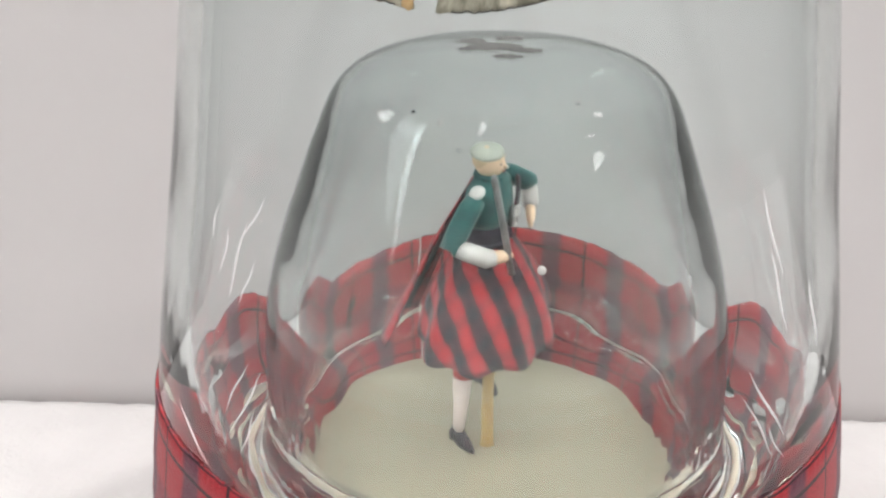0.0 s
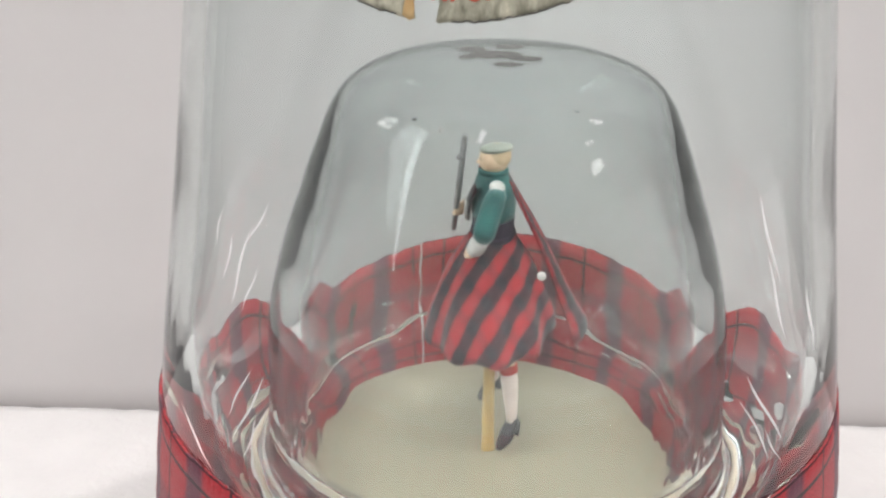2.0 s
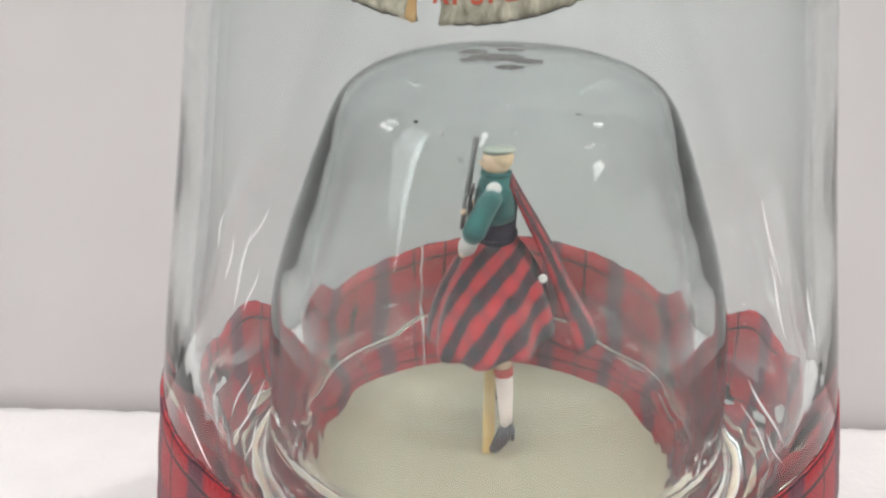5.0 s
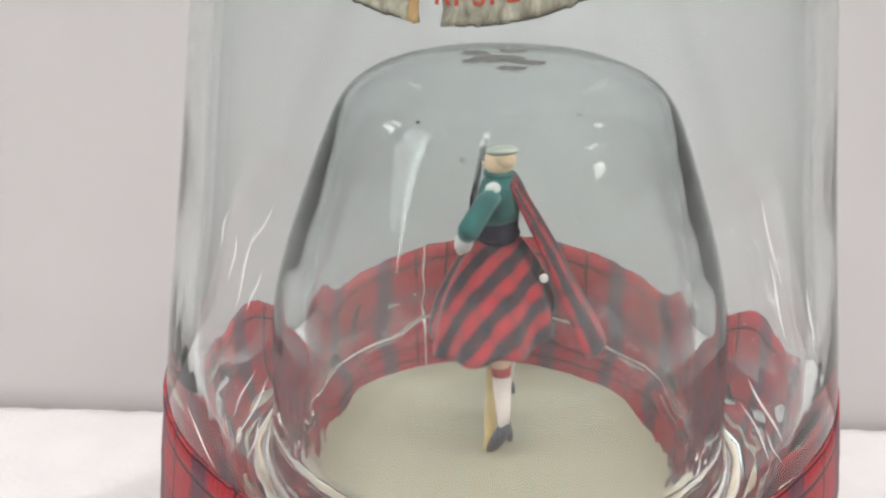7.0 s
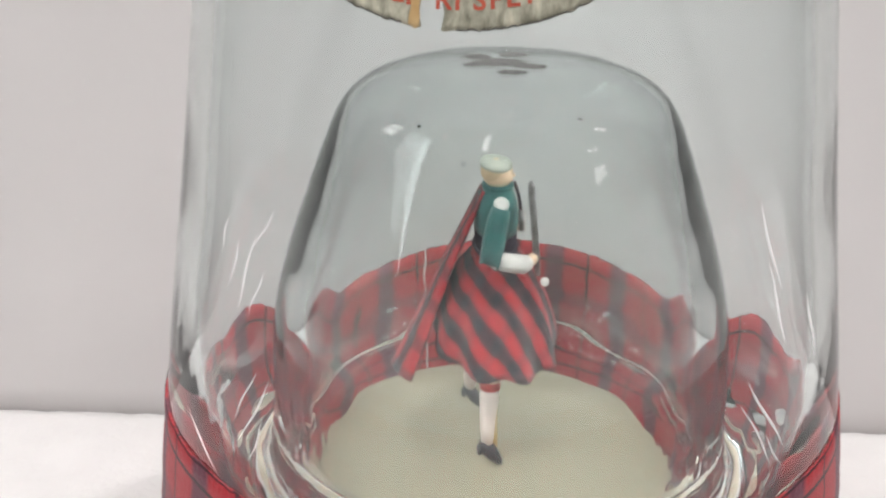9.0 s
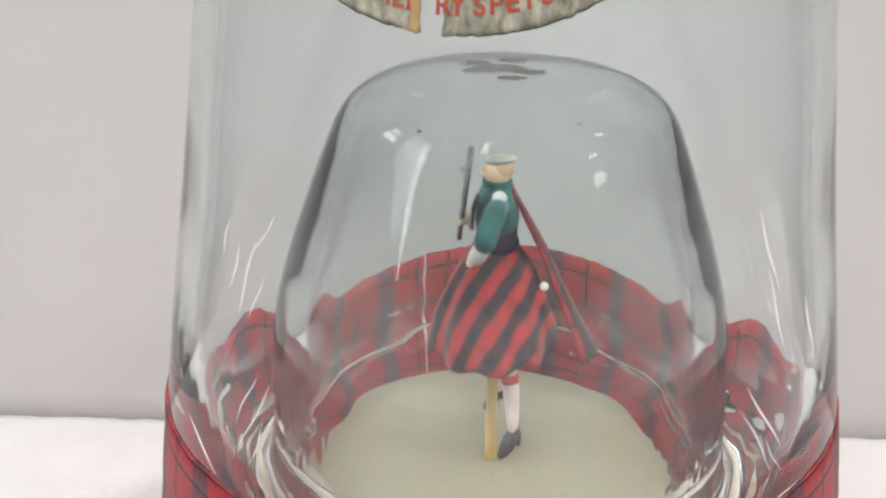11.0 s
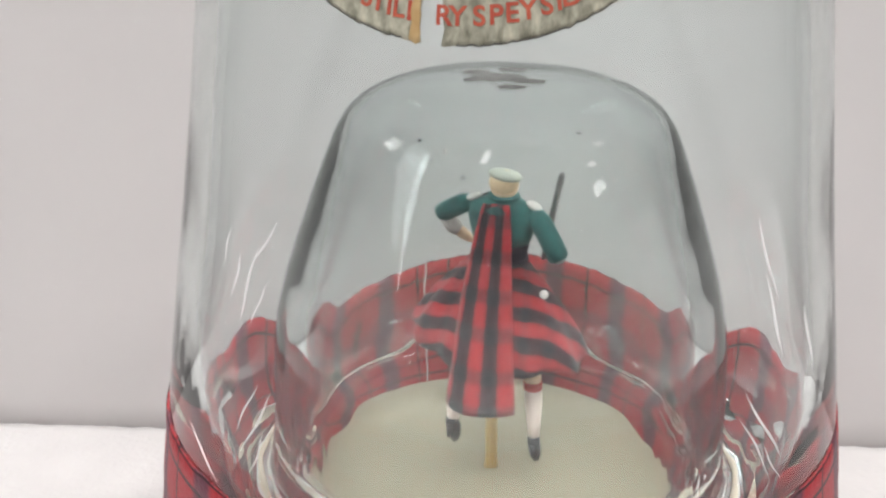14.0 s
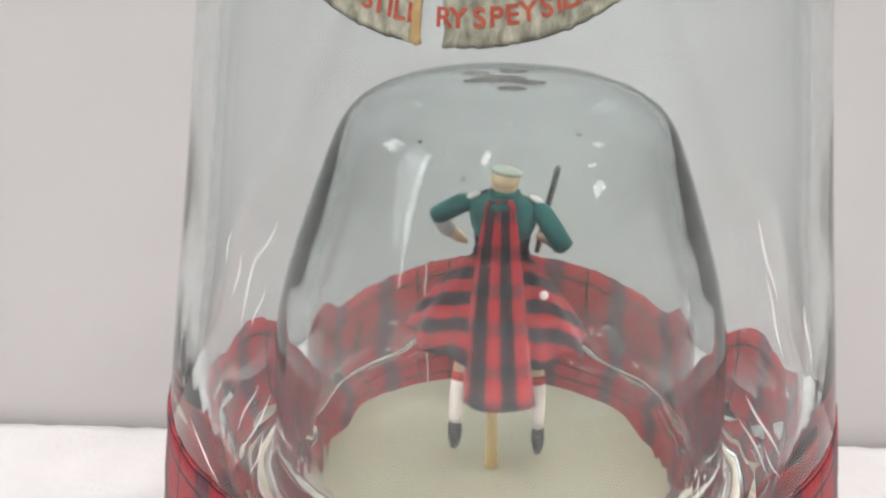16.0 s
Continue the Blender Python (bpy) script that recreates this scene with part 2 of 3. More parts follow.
def grid(bm, nu, nv, place, mat=0, uvs=None, thick=None):
    """A sheet of nu by nv cells, place(u, v) with u, v from 0 to 1; thick gives a second skin at that offset along place's normal."""
    layer = bm.loops.layers.uv.verify()

    def skin(fn):
        vs = [[bm.verts.new(fn(i / nu, j / nv)) for i in range(nu + 1)] for j in range(nv + 1)]
        for j in range(nv):
            for i in range(nu):
                f = bm.faces.new((vs[j][i], vs[j][i + 1], vs[j + 1][i + 1], vs[j + 1][i]))
                f.material_index = mat
                for loop, (a, b) in zip(f.loops, ((i, j), (i + 1, j), (i + 1, j + 1), (i, j + 1))):
                    loop[layer].uv = uvs(a / nu, b / nv) if uvs else (a / nu, b / nv)
        return vs

    top = skin(place)
    if thick:
        e = 1e-3

        def under(u, v):
            p = Vector(place(u, v))
            du = Vector(place(min(u + e, 1), v)) - Vector(place(max(u - e, 0), v))
            dv = Vector(place(u, min(v + e, 1))) - Vector(place(u, max(v - e, 0)))
            return p + du.cross(dv).normalized() * thick

        low = skin(under)
        rim = [(j, 0) for j in range(nv + 1)] + [(nv, i) for i in range(1, nu + 1)] + [(j, nu) for j in range(nv - 1, -1, -1)] + [(0, i) for i in range(nu - 1, 0, -1)]
        for (a, b), (c, d) in zip(rim, rim[1:] + rim[:1]):
            f = bm.faces.new((top[a][b], top[c][d], low[c][d], low[a][b]))
            f.material_index = mat
            for loop, (j, i) in zip(f.loops, ((a, b), (c, d), (c, d), (a, b))):
                loop[layer].uv = uvs(i / nu, j / nv) if uvs else (i / nu, j / nv)


def smoothstep(a, b, x):
    t = max(0.0, min(1.0, (x - a) / (b - a)))
    return t * t * (3 - 2 * t)


def catmull(points, steps):
    """A smooth line through (radius, height) points."""
    out, n = [], len(points)
    for i in range(n - 1):
        p0, p1, p2, p3 = (Vector(points[max(0, min(n - 1, k))]) for k in (i - 1, i, i + 1, i + 2))
        for s in range(steps):
            t = s / steps
            out.append(0.5 * (2 * p1 + (p2 - p0) * t + (2 * p0 - 5 * p1 + 4 * p2 - p3) * t * t + (3 * p1 - p0 - 3 * p2 + p3) * t ** 3))
    return [tuple(p) for p in out] + [tuple(points[-1])]


# ---- the room: table, wall, and the plain unseen rest of the room ----
def slab(name, lo, hi, mat, label, category):
    bm = bmesh.new()
    box(bm, lo, hi)
    ob = mesh_object(name, bm, mat, False)
    return tagged(ob, label, category, kind="structure")


WALL_AT = pose(0, 0.0735, 0, 0, 0, 1.6)


def wall_behind():
    bm = bmesh.new()
    # The wall, cut to a board so the glass edges refract the darker room.
    grid(bm, 60, 40, lambda u, v: Vector((-0.20 + 0.40 * u, 0.0004 * noise.noise((u * 40, v * 26, 3)), -0.004 + 0.40 * v)), thick=-0.006)
    ob = mesh_object("backdrop", bm, WALL)
    ob.matrix_world = WALL_AT
    tagged(ob, "off-white painted wall behind the bottle, cut to a narrow board, faintly uneven", "backdrop", kind="structure")


def table_cloth():
    bm = bmesh.new()

    def place(u, v):
        x, y = -0.6 + 1.2 * u, -0.65 + 0.6512 * v ** 0.6
        near = smoothstep(-0.02, -0.0015, y)
        far = smoothstep(0.055, 0.075, math.hypot(x, y + 0.0735))
        return Vector((x, y + near * 0.0010 * noise.noise((x * 160, 0, 5)), (0.0005 * noise.noise((x * 40, y * 40, 1)) + near * 0.0006 * noise.noise((x * 220, y * 90, 7))) * far - near * near * 0.0004))

    grid(bm, 300, 110, place, thick=-0.004)
    ob = mesh_object("table_top", bm, CLOTH)
    ob.matrix_world = WALL_AT
    tagged(ob, "white felt-covered table top meeting the wall", "table top", kind="structure")


wall_behind()
table_cloth()
# Unseen shell: dim walls and floor darken the glass, the pale ceiling brightens it.
slab("floor", (-1.6, -2.2, -0.80), (1.6, 0.6, -0.75), DIM, "plain grey-brown floor of the room", "floor")
slab("wall_back", (-1.6, 0.6, -0.75), (1.6, 0.65, 1.6), DIM, "unseen grey-brown wall added behind the backdrop to darken the glass edges", "wall")
slab("ceiling", (-1.6, -2.2, 1.6), (1.6, 0.6, 1.65), CEILING, "plain white ceiling", "ceiling")
slab("wall_left", (-1.65, -2.2, -0.75), (-1.6, 0.6, 1.6), ROOM, "plain grey side wall", "wall")
slab("wall_right", (1.6, -2.2, -0.75), (1.65, 0.6, 1.6), ROOM, "plain grey side wall", "wall")
slab("wall_front", (-1.6, -2.25, -0.75), (1.6, -2.2, 1.6), DIM, "plain grey-brown far wall", "wall")

# ---- the bottle: one piece of clear glass, its outer wall, thick foot and the dome pushed up into it ----
FLOOR_Z = 0.0376
OUTER = [(47.5, 1.0), (50.2, 2.2), (51.6, 5), (52.3, 18), (51.9, 34), (51.2, 43), (49.7, 55), (48.5, 64.5), (46.2, 80.5), (44.2, 95.5), (42.4, 110), (40.6, 125), (38.5, 136), (32, 150), (20, 160), (15.5, 168), (15, 186), (15.6, 198)]
INNER = [(12.6, 198), (12.2, 186), (12.6, 168), (17.5, 158), (29, 148), (35.6, 135), (37.8, 125), (39.5, 110), (41.3, 95.5), (43.0, 80.5), (44.9, 67), (45.7, 58), (45.6, 50), (44.4, 43.5), (42.2, 39.8), (39.2, 38.2), (36.8, 40.5), (35.4, 46), (34.8, 51), (34.3, 57), (33.7, 64.6), (31.9, 72.2), (28.9, 81.1), (26.3, 88.2), (23.6, 94.2), (20.4, 97.4), (15.5, 99.2), (8, 100.0), (0.15, 100.2)]
# Thickness of the dome's glass, by height.
WALLS = [(44, 4.2), (60, 4.2), (72, 3.8), (80, 3.0), (86, 2.3), (91, 1.7), (95, 1.3), (100.2, 1.0)]
FOOT = [(30.2, 44), (30.4, 40), (30.4, 36), (30.4, 12), (31.5, 3.5), (33.5, 1.2), (40, 1.0)]
# Painted highlights on the outer glass: bearing, height, half length, slant in degrees a millimetre, width.
GLINTS = [(-40, 81.5, 5.0, 0.35, 0.75), (-37, 86.8, 3.0, 0.8, 0.6), (-43, 82, 3.0, 0.25, 0.6), (-46, 85, 2.4, 0.3, 0.5), (-37.6, 79.4, 2.8, 0.45, 0.5), (42, 86, 5.5, -0.45, 0.8), (43.6, 79, 5.5, -0.4, 0.8), (53.5, 74, 4.5, -0.3, 0.9),
        (-36.4, 65.0, 4.6, 0.61, 0.55), (-38.6, 66.5, 3.4, 0.57, 0.5), (-35.7, 61.5, 3.0, 0.4, 0.4), (-49.6, 56.8, 2.4, -2.1, 0.5), (41.0, 66.0, 5.0, -0.77, 0.75), (39.0, 64.0, 4.4, -0.7, 0.5), (42.6, 61.0, 2.6, -0.75, 0.4)]


OUTER_LINE = catmull(OUTER, 5)


def outer_radius(z):
    for (r0, z0), (r1, z1) in zip(OUTER_LINE, OUTER_LINE[1:]):
        if z0 <= z <= z1 and z1 > z0:
            return r0 + (r1 - r0) * (z - z0) / (z1 - z0)
    return 41.0


def dome_hollow():
    """The dome's inner face, from its top down: its outer face set back by the glass's thickness."""
    line = catmull(INNER, 6)
    line = [p for k, p in enumerate(line) if k > len(line) // 2 and p[0] <= 36 and p[1] >= 44]
    out = []
    for k, p in enumerate(line):
        t = (Vector(line[min(k + 1, len(line) - 1)]) - Vector(line[max(k - 1, 0)])).normalized()
        q = Vector(p) + Vector((-t.y, t.x)) * float(np.interp(p[1], [w[0] for w in WALLS], [w[1] for w in WALLS]))
        out.append((max(q.x, 0.15), q.y))
    return out[::-1] + FOOT


def on_glass(deg, z, proud):
    r = outer_radius(z) + proud
    a = radians(deg)
    return Vector((r * math.sin(a), -r * math.cos(a), z)) * MM


def bottle():
    base = new("bottle")
    tagged(base, "clear glass music-box bottle with an inner glass dome", "bottle")
    bm = bmesh.new()
    prof = [(r * MM, z * MM) for r, z in catmull(OUTER[:7], 4)[:-1] + catmull(OUTER[6:12], 13)[:-1] + catmull(OUTER[11:], 4) + catmull(INNER, 6) + dome_hollow()]

    def warp(p, a):
        z, r = p.z / MM, math.hypot(p.x, p.y) / MM
        if r < 1 or z > 112:
            return p
        trough = smoothstep(84, 48, z) * smoothstep(33.2, 35, r) * smoothstep(48.0, 44.0, r)
        k = 1 + trough * 0.0035 * noise.noise((math.cos(a + z * 0.03) * 2.4 + 4, math.sin(a + z * 0.03) * 2.4, z * 0.03))
        k += trough * 0.0013 * noise.noise((math.cos(a + z * 0.05) * 20 + 4, math.sin(a + z * 0.05) * 20, z * 0.04))
        k += 0.004 * noise.noise((math.cos(a) * 2.3, math.sin(a) * 2.3, z * 0.03 + 9)) * smoothstep(49.4, 44, r)
        k += 0.0018 * smoothstep(60, 46, z) * smoothstep(28.5, 30, r) * smoothstep(38, 36, r) * noise.noise((math.cos(a) * 26, math.sin(a) * 26, z * 0.6))
        return Vector((p.x * k, p.y * k, p.z))

    lathe(bm, prof, 560, closed=True, warp=warp)
    body = part("glass_body", bm, GLASS, base)
    body.visible_shadow = False
    return base


BOTTLE = bottle()


def dome_scar():
    """The ragged mark that the glassmaker's rod left on top of the dome."""
    bm = bmesh.new()
    for x0, y0, w, h, s in ((-1.2, -1.5, 4.2, 2.6, 1), (-4.4, 2.2, 2.0, 2.0, 2), (3.0, -3.4, 2.4, 1.6, 3), (-4.6, -3.0, 1.5, 1.2, 4), (0.6, -7.2, 2.0, 1.2, 5), (0.8, 4.4, 2.2, 1.6, 6)):
        rim = []
        for i in range(36):
            a = 2 * math.pi * i / 36
            k = 1 + 0.55 * noise.noise((math.cos(a) * 2.2 + s * 7, math.sin(a) * 2.2, s))
            x, y = x0 + w * k * math.cos(a), y0 + h * k * math.sin(a)
            rim.append((x, y, 100.22 - 0.0032 * (x * x + y * y) - 0.05))
        lo = [bm.verts.new(Vector(p) * MM) for p in rim]
        hi = [bm.verts.new(Vector((x0 + (x - x0) * 0.8, y0 + (y - y0) * 0.8, z + 0.12)) * MM) for x, y, z in rim]
        for i in range(36):
            bm.faces.new((lo[i], lo[(i + 1) % 36], hi[(i + 1) % 36], hi[i]))
        bm.faces.new(hi)
    part("dome_scar", bm, GREY_MARK, BOTTLE, "rough grey scar on the dome's top", False)


dome_scar()


def specks():
    """Bubbles and bits caught in the dome's glass."""
    # The white seeds have their bright highlight put into their colour.
    for x, y, z, w, h, mat, tag in ((5.2, -29.1, 79.1, 0.55, 0.6, WHITE, "white bit stuck to the dome"), (-7.3, -21.9, 94.8, 0.26, 0.42, WHITE, "seed in the glass, its highlight painted white"), (-7.4, -24.0, 90.8, 0.2, 0.2, WHITE, "seed in the glass, its highlight painted white"), (5.2, -16.5, 97.4, 0.2, 0.2, WHITE, "seed in the glass, its highlight painted white"),
                                    (-10.6, -19.6, 95.5, 0.3, 0.22, SHOE, "dark bubble in the glass"), (9.0, -19.0, 96.8, 0.42, 0.16, GREY_MARK, "grey flaw in the glass"), (-12.6, -20.9, 93.4, 0.12, 0.16, SHOE, "dark bubble in the glass"), (3.4, -20.0, 96.3, 0.12, 0.12, SHOE, "dark bubble in the glass")):
        bm = bmesh.new()
        blob(bm, (x * MM, y * MM, z * MM), (w * MM, 0.12 * MM, h * MM), 0, None, 10, 6)
        part("speck", bm, mat, BOTTLE, tag)
    bm = bmesh.new()
    ring = [(0.27 * math.cos(a) - 4.9, -24.1, 0.25 * math.sin(a) + 92.1) for a in (0.8 + 5.0 * i / 14 for i in range(15))]
    tube(bm, [Vector(p) * MM for p in ring], [0.06 * MM] * 15, n=6)
    part("bubble", bm, SHOE, BOTTLE, "small ring-shaped bubble")


specks()


def glints():
    """Thin raised streaks whose white colour stands in for lamp highlights in rippled glass."""
    for a0, z0, half, slant, width in GLINTS:
        bm = bmesh.new()
        n = 14
        pts = [on_glass(a0 + slant * half * s + 0.25 * math.sin(3 * s + a0), z0 + half * s, 0.0) for s in (2 * i / n - 1 for i in range(n + 1))]
        tube(bm, pts, [max(0.02, 0.22 * width * (1 - (2 * i / n - 1) ** 2)) * MM for i in range(n + 1)], n=10)
        part("painted_glint", bm, GLINT_WHITE, BOTTLE, "thin white streak painted as a highlight on the glass")


glints()


def stage():
    bm = bmesh.new()
    z = FLOOR_Z / MM
    lathe(bm, [(r * MM, h * MM) for r, h in ((0.3, z - 3), (28.8, z - 3), (29.3, z - 2.4), (29.4, z - 1.2), (29.2, z - 0.4), (28.6, z), (20, z), (2.2, z), (0.3, z))], 96)
    ob = mesh_object("stage_disc", bm, STAGE)
    ob.location.x = -0.0009
    tagged(ob, "round cream plastic dance floor inside the dome", "music box stage")
    bm = bmesh.new()
    lathe(bm, [(r * MM, h * MM) for r, h in ((0.3, 1.0), (27, 1.0), (27.5, 2), (27.5, z - 3.2), (0.3, z - 3.2))], 64)
    tagged(mesh_object("music_box", bm, BRASS), "brownish brass drum of the music box under the dance floor", "music box")
    # Unseen plate, added so the foot glass refracts buff instead of white felt.
    bm = bmesh.new()
    lathe(bm, [(r * MM, h * MM) for r, h in ((0.3, 0.1), (48.6, 0.1), (49.2, 0.3), (49.2, 0.7), (48.6, 0.9), (0.3, 0.9))], 96)
    tagged(mesh_object("base_plate", bm, BOARD), "thin buff plate added unseen under the bottle's foot to tint its glass", "base plate")


stage()


def ribbon():
    """A tartan band round the foot, its two ends meeting at the back with a slit between."""
    gap = math.atan2(-18.3, -46.5)

    def ring(u):
        return gap + 0.005 + (2 * math.pi - 0.010) * u

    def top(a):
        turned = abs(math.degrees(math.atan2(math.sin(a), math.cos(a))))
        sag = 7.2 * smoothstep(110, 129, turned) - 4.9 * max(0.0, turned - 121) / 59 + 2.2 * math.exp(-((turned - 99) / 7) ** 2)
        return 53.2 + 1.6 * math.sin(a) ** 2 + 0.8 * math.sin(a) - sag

    bm = bmesh.new()

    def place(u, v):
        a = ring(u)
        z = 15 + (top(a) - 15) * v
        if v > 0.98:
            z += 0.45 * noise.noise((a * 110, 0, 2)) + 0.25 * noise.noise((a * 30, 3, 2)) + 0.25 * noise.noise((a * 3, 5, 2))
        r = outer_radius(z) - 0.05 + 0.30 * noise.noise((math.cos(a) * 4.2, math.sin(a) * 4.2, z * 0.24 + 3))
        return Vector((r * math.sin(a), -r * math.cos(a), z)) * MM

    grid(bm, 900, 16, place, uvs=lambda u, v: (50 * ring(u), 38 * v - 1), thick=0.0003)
    band = mesh_object("tartan_ribbon", bm, RIBBON)
    tagged(band, "red and navy tartan ribbon wrapped round the bottle's foot", "ribbon")
    bm = bmesh.new()
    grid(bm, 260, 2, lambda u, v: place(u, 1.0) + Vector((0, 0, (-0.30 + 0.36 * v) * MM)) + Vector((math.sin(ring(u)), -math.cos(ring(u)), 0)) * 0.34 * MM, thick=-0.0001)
    part("selvedge", bm, DARK, band, "dark stitched edge")


ribbon()


# ---- the label: torn, aged paper with red letters ----
LABEL_MID, LABEL_Z, LABEL_A, LABEL_B = -7.2, 128.0, 32.0, 17.0


def label():
    def piece(name, a0, a1, mats, tag, tear):
        bm = bmesh.new()

        def place(u, v):
            deg = a0 + (a1 - a0) * u
            k = min(0.999, abs(deg - LABEL_MID) / LABEL_A)
            half = LABEL_B * math.sqrt(1 - k * k)
            rag = 0.25 * noise.noise((deg * 0.9, 7, 3)) + 0.12 * noise.noise((deg * 3, 1, 3))
            low, high = LABEL_Z - half + rag, LABEL_Z + half
            z = low + (high - low) * v
            side = (1 - u) if tear > 0 else u
            deg += tear * -0.5 * smoothstep(0.9, 1, 1 - side) * (noise.noise((z * 0.6, 2, 8)) + 0.35 * (z - 118) / 8) if side < 0.1 else 0
            return on_glass(deg, z, 0.06)

        grid(bm, 60, 40, place, thick=0.00010)
        ob = part(name, bm, mats, BOTTLE, tag)
        bm = bmesh.new()
        grid(bm, 60, 1, lambda u, v: place(0.06 + 0.80 * u if tear < 0 else 0.1 + 0.8 * u, 0) + Vector((0, -0.00022, (0.05 + 0.14 * v) * MM)), thick=-0.00003)
        part("printed_rim", bm, RIM, ob)
        return ob

    left = piece("label_piece", LABEL_MID - 30.5, -12.2, PAPER, "aged cream paper label scrap with faded red letters", 1)
    right = piece("label_piece", -8.9, LABEL_MID + 30.5, PAPER, "aged cream paper label scrap with faded red letters", -1)
    bm = bmesh.new()
    grid(bm, 6, 30, lambda u, v: on_glass(-12.2 - (0.5 + 1.3 * smoothstep(0.3, 0.0, v)) * (1 - u) * (0.9 + 0.5 * noise.noise((v * 12, 1, 1))) + 0.25 * noise.noise((v * 25, u, 4)), 111.0 + 0.9 * abs(u - 0.6) + 26 * v, 0.20), thick=0.00006)
    part("torn_strip", bm, TORN, left, "brown torn paper edge")

    def letter(ch, deg, z, size, parent):
        cu = bpy.data.curves.new("letter", "FONT")
        cu.body, cu.size, cu.align_x, cu.offset = ch, size, "CENTER", 0.06
        tmp = new("letter", cu)
        me = bpy.data.meshes.new_from_object(tmp.evaluated_get(bpy.context.evaluated_depsgraph_get()))
        bpy.data.objects.remove(tmp)
        lean = radians((deg - LABEL_MID) * 0.62)
        for v in me.vertices:
            x, y = v.co.x * 1.05, v.co.y
            x, y = x * math.cos(lean) - y * math.sin(lean), x * math.sin(lean) + y * math.cos(lean)
            v.co = on_glass(deg + math.degrees(x / 42.3), z + y, 0.26)
        me.materials.clear()
        me.materials.append(INK)
        ob = new("letter", me)
        ob.parent = parent

    def row(word, degs, parent):
        for ch, deg in zip(word, degs):
            k = (deg - LABEL_MID) / LABEL_A
            letter(ch, deg, LABEL_Z - LABEL_B * math.sqrt(1 - k * k) + 2.1, 2.75, parent)

    row("STILL", (-20.4, -18.6, -16.9, -15.5, -13.4), left)
    row("RYSPEYSIDE", (-9.0, -7.0, -4.0, -1.7, 0.5, 2.7, 5.2, 6.9, 8.6, 10.9), right)


label()


# ---- the dancing doll: one mesh, on a wooden peg ----
PEG_X = -0.95


def peg():
    bm = bmesh.new()
    tube(bm, [(PEG_X * MM, 0, FLOOR_Z - 0.0005), (PEG_X * MM, 0, FLOOR_Z + 0.001), (PEG_X * MM, 0, FLOOR_Z + 0.010), (PEG_X * MM, 0, FLOOR_Z + 0.0215)], [1.1 * MM, 0.95 * MM, 0.88 * MM, 0.85 * MM], n=16)
    tagged(mesh_object("wooden_peg", bm, WOOD), "thin honey-coloured wooden peg holding up the doll", "peg")


peg()


def doll():
    """Origin on the stage at the peg's foot; it faces -y. Lengths in millimetres, scaled at the end."""
    bm = bmesh.new()
    mats = [SKIRT, GREEN, NAVY, SKIN, WHITE, SOCK, SHOE, STEEL, CAP, HAIR, RED, SASH]
    K = {m.name: i for i, m in enumerate(mats)}

    # half-circle skirt, gathered at the waist
    def skirt(u, v):
        a = 2 * math.pi * u - math.pi
        s = smoothstep(0, 1, v) * 0.35 + v * 0.65
        fold = 1 + 0.055 * v * math.sin(9 * a + 0.8) + 0.03 * v * math.sin(4 * a + 2)
        r = 3.6 + 10.2 * s ** 0.85
        flat = 0.84 - 0.16 * v
        z = 33.8 - 12.8 * v ** 1.15 - 1.8 * v * max(0, math.cos(a)) + 0.35 * v * math.cos(9 * a + 0.8)
        return Vector((r * fold * math.sin(a), -r * fold * flat * math.cos(a), z))

    def cloth(u, v):
        half, rho = math.pi * (u - 0.5), 8.5 + 17.5 * v
        return (rho * math.sin(half), rho * math.cos(half))

    grid(bm, 108, 14, skirt, K["skirt_tartan"], cloth, thick=0.25)
    # bodice
    def body(lo_hi, mat):
        rings = []
        for z, rx, ry in lo_hi:
            rings.append([bm.verts.new((rx * math.sin(2 * math.pi * i / 28), -ry * math.cos(2 * math.pi * i / 28) + 0.2, z)) for i in range(28)])
        for a, b in zip(rings, rings[1:]):
            for i in range(28):
                bm.faces.new((a[i], a[(i + 1) % 28], b[(i + 1) % 28], b[i])).material_index = K[mat]
        bm.faces.new(rings[0]).material_index = K[mat]
        bm.faces.new(rings[-1]).material_index = K[mat]

    body([(32.0, 4.2, 3.3), (33.5, 4.0, 3.1), (35.5, 4.15, 3.1), (37.0, 4.4, 3.2)], "dark_navy_cloth")
    body([(36.9, 4.35, 3.15), (38.5, 4.9, 3.3), (40.5, 5.3, 3.1), (42.2, 5.2, 2.7), (43.2, 3.4, 2.2), (43.9, 2.0, 1.9), (44.3, 1.9, 1.8)], "green_felt_cloth")
    # head, hair and cap
    blob(bm, (0, 0.1, 45.8), (2.12, 2.2, 2.4), K["painted_skin"])
    blob(bm, (0, 0.65, 46.4), (2.2, 2.0, 2.1), K["fair_hair_paint"])
    blob(bm, (0, -2.12, 45.5), (0.28, 0.35, 0.4), K["painted_skin"], n=8, m=6)
    blob(bm, (-0.15, 0.45, 47.6), (2.5, 2.45, 0.85), K["grey_green_cap"], pose(0, 0, 0, 6, -8, 0).to_3x3())
    for x in (-0.95, 0.95):
        blob(bm, (x * 0.9, -1.86, 46.1), (0.34, 0.14, 0.11), K["dark_navy_cloth"], n=8, m=6)
        blob(bm, (x * 0.9, -1.75, 46.7), (0.55, 0.16, 0.10), K["fair_hair_paint"], n=8, m=6)
    blob(bm, (0, -1.98, 44.7), (0.36, 0.12, 0.09), K["red_garter_cloth"], n=8, m=6)
    # collar and belt
    tube(bm, [(2.05 * math.sin(t), -1.95 * math.cos(t) + 0.1, 43.9) for t in (2 * math.pi * i / 16 for i in range(17))], [0.42] * 17, K["green_felt_cloth"], 8)
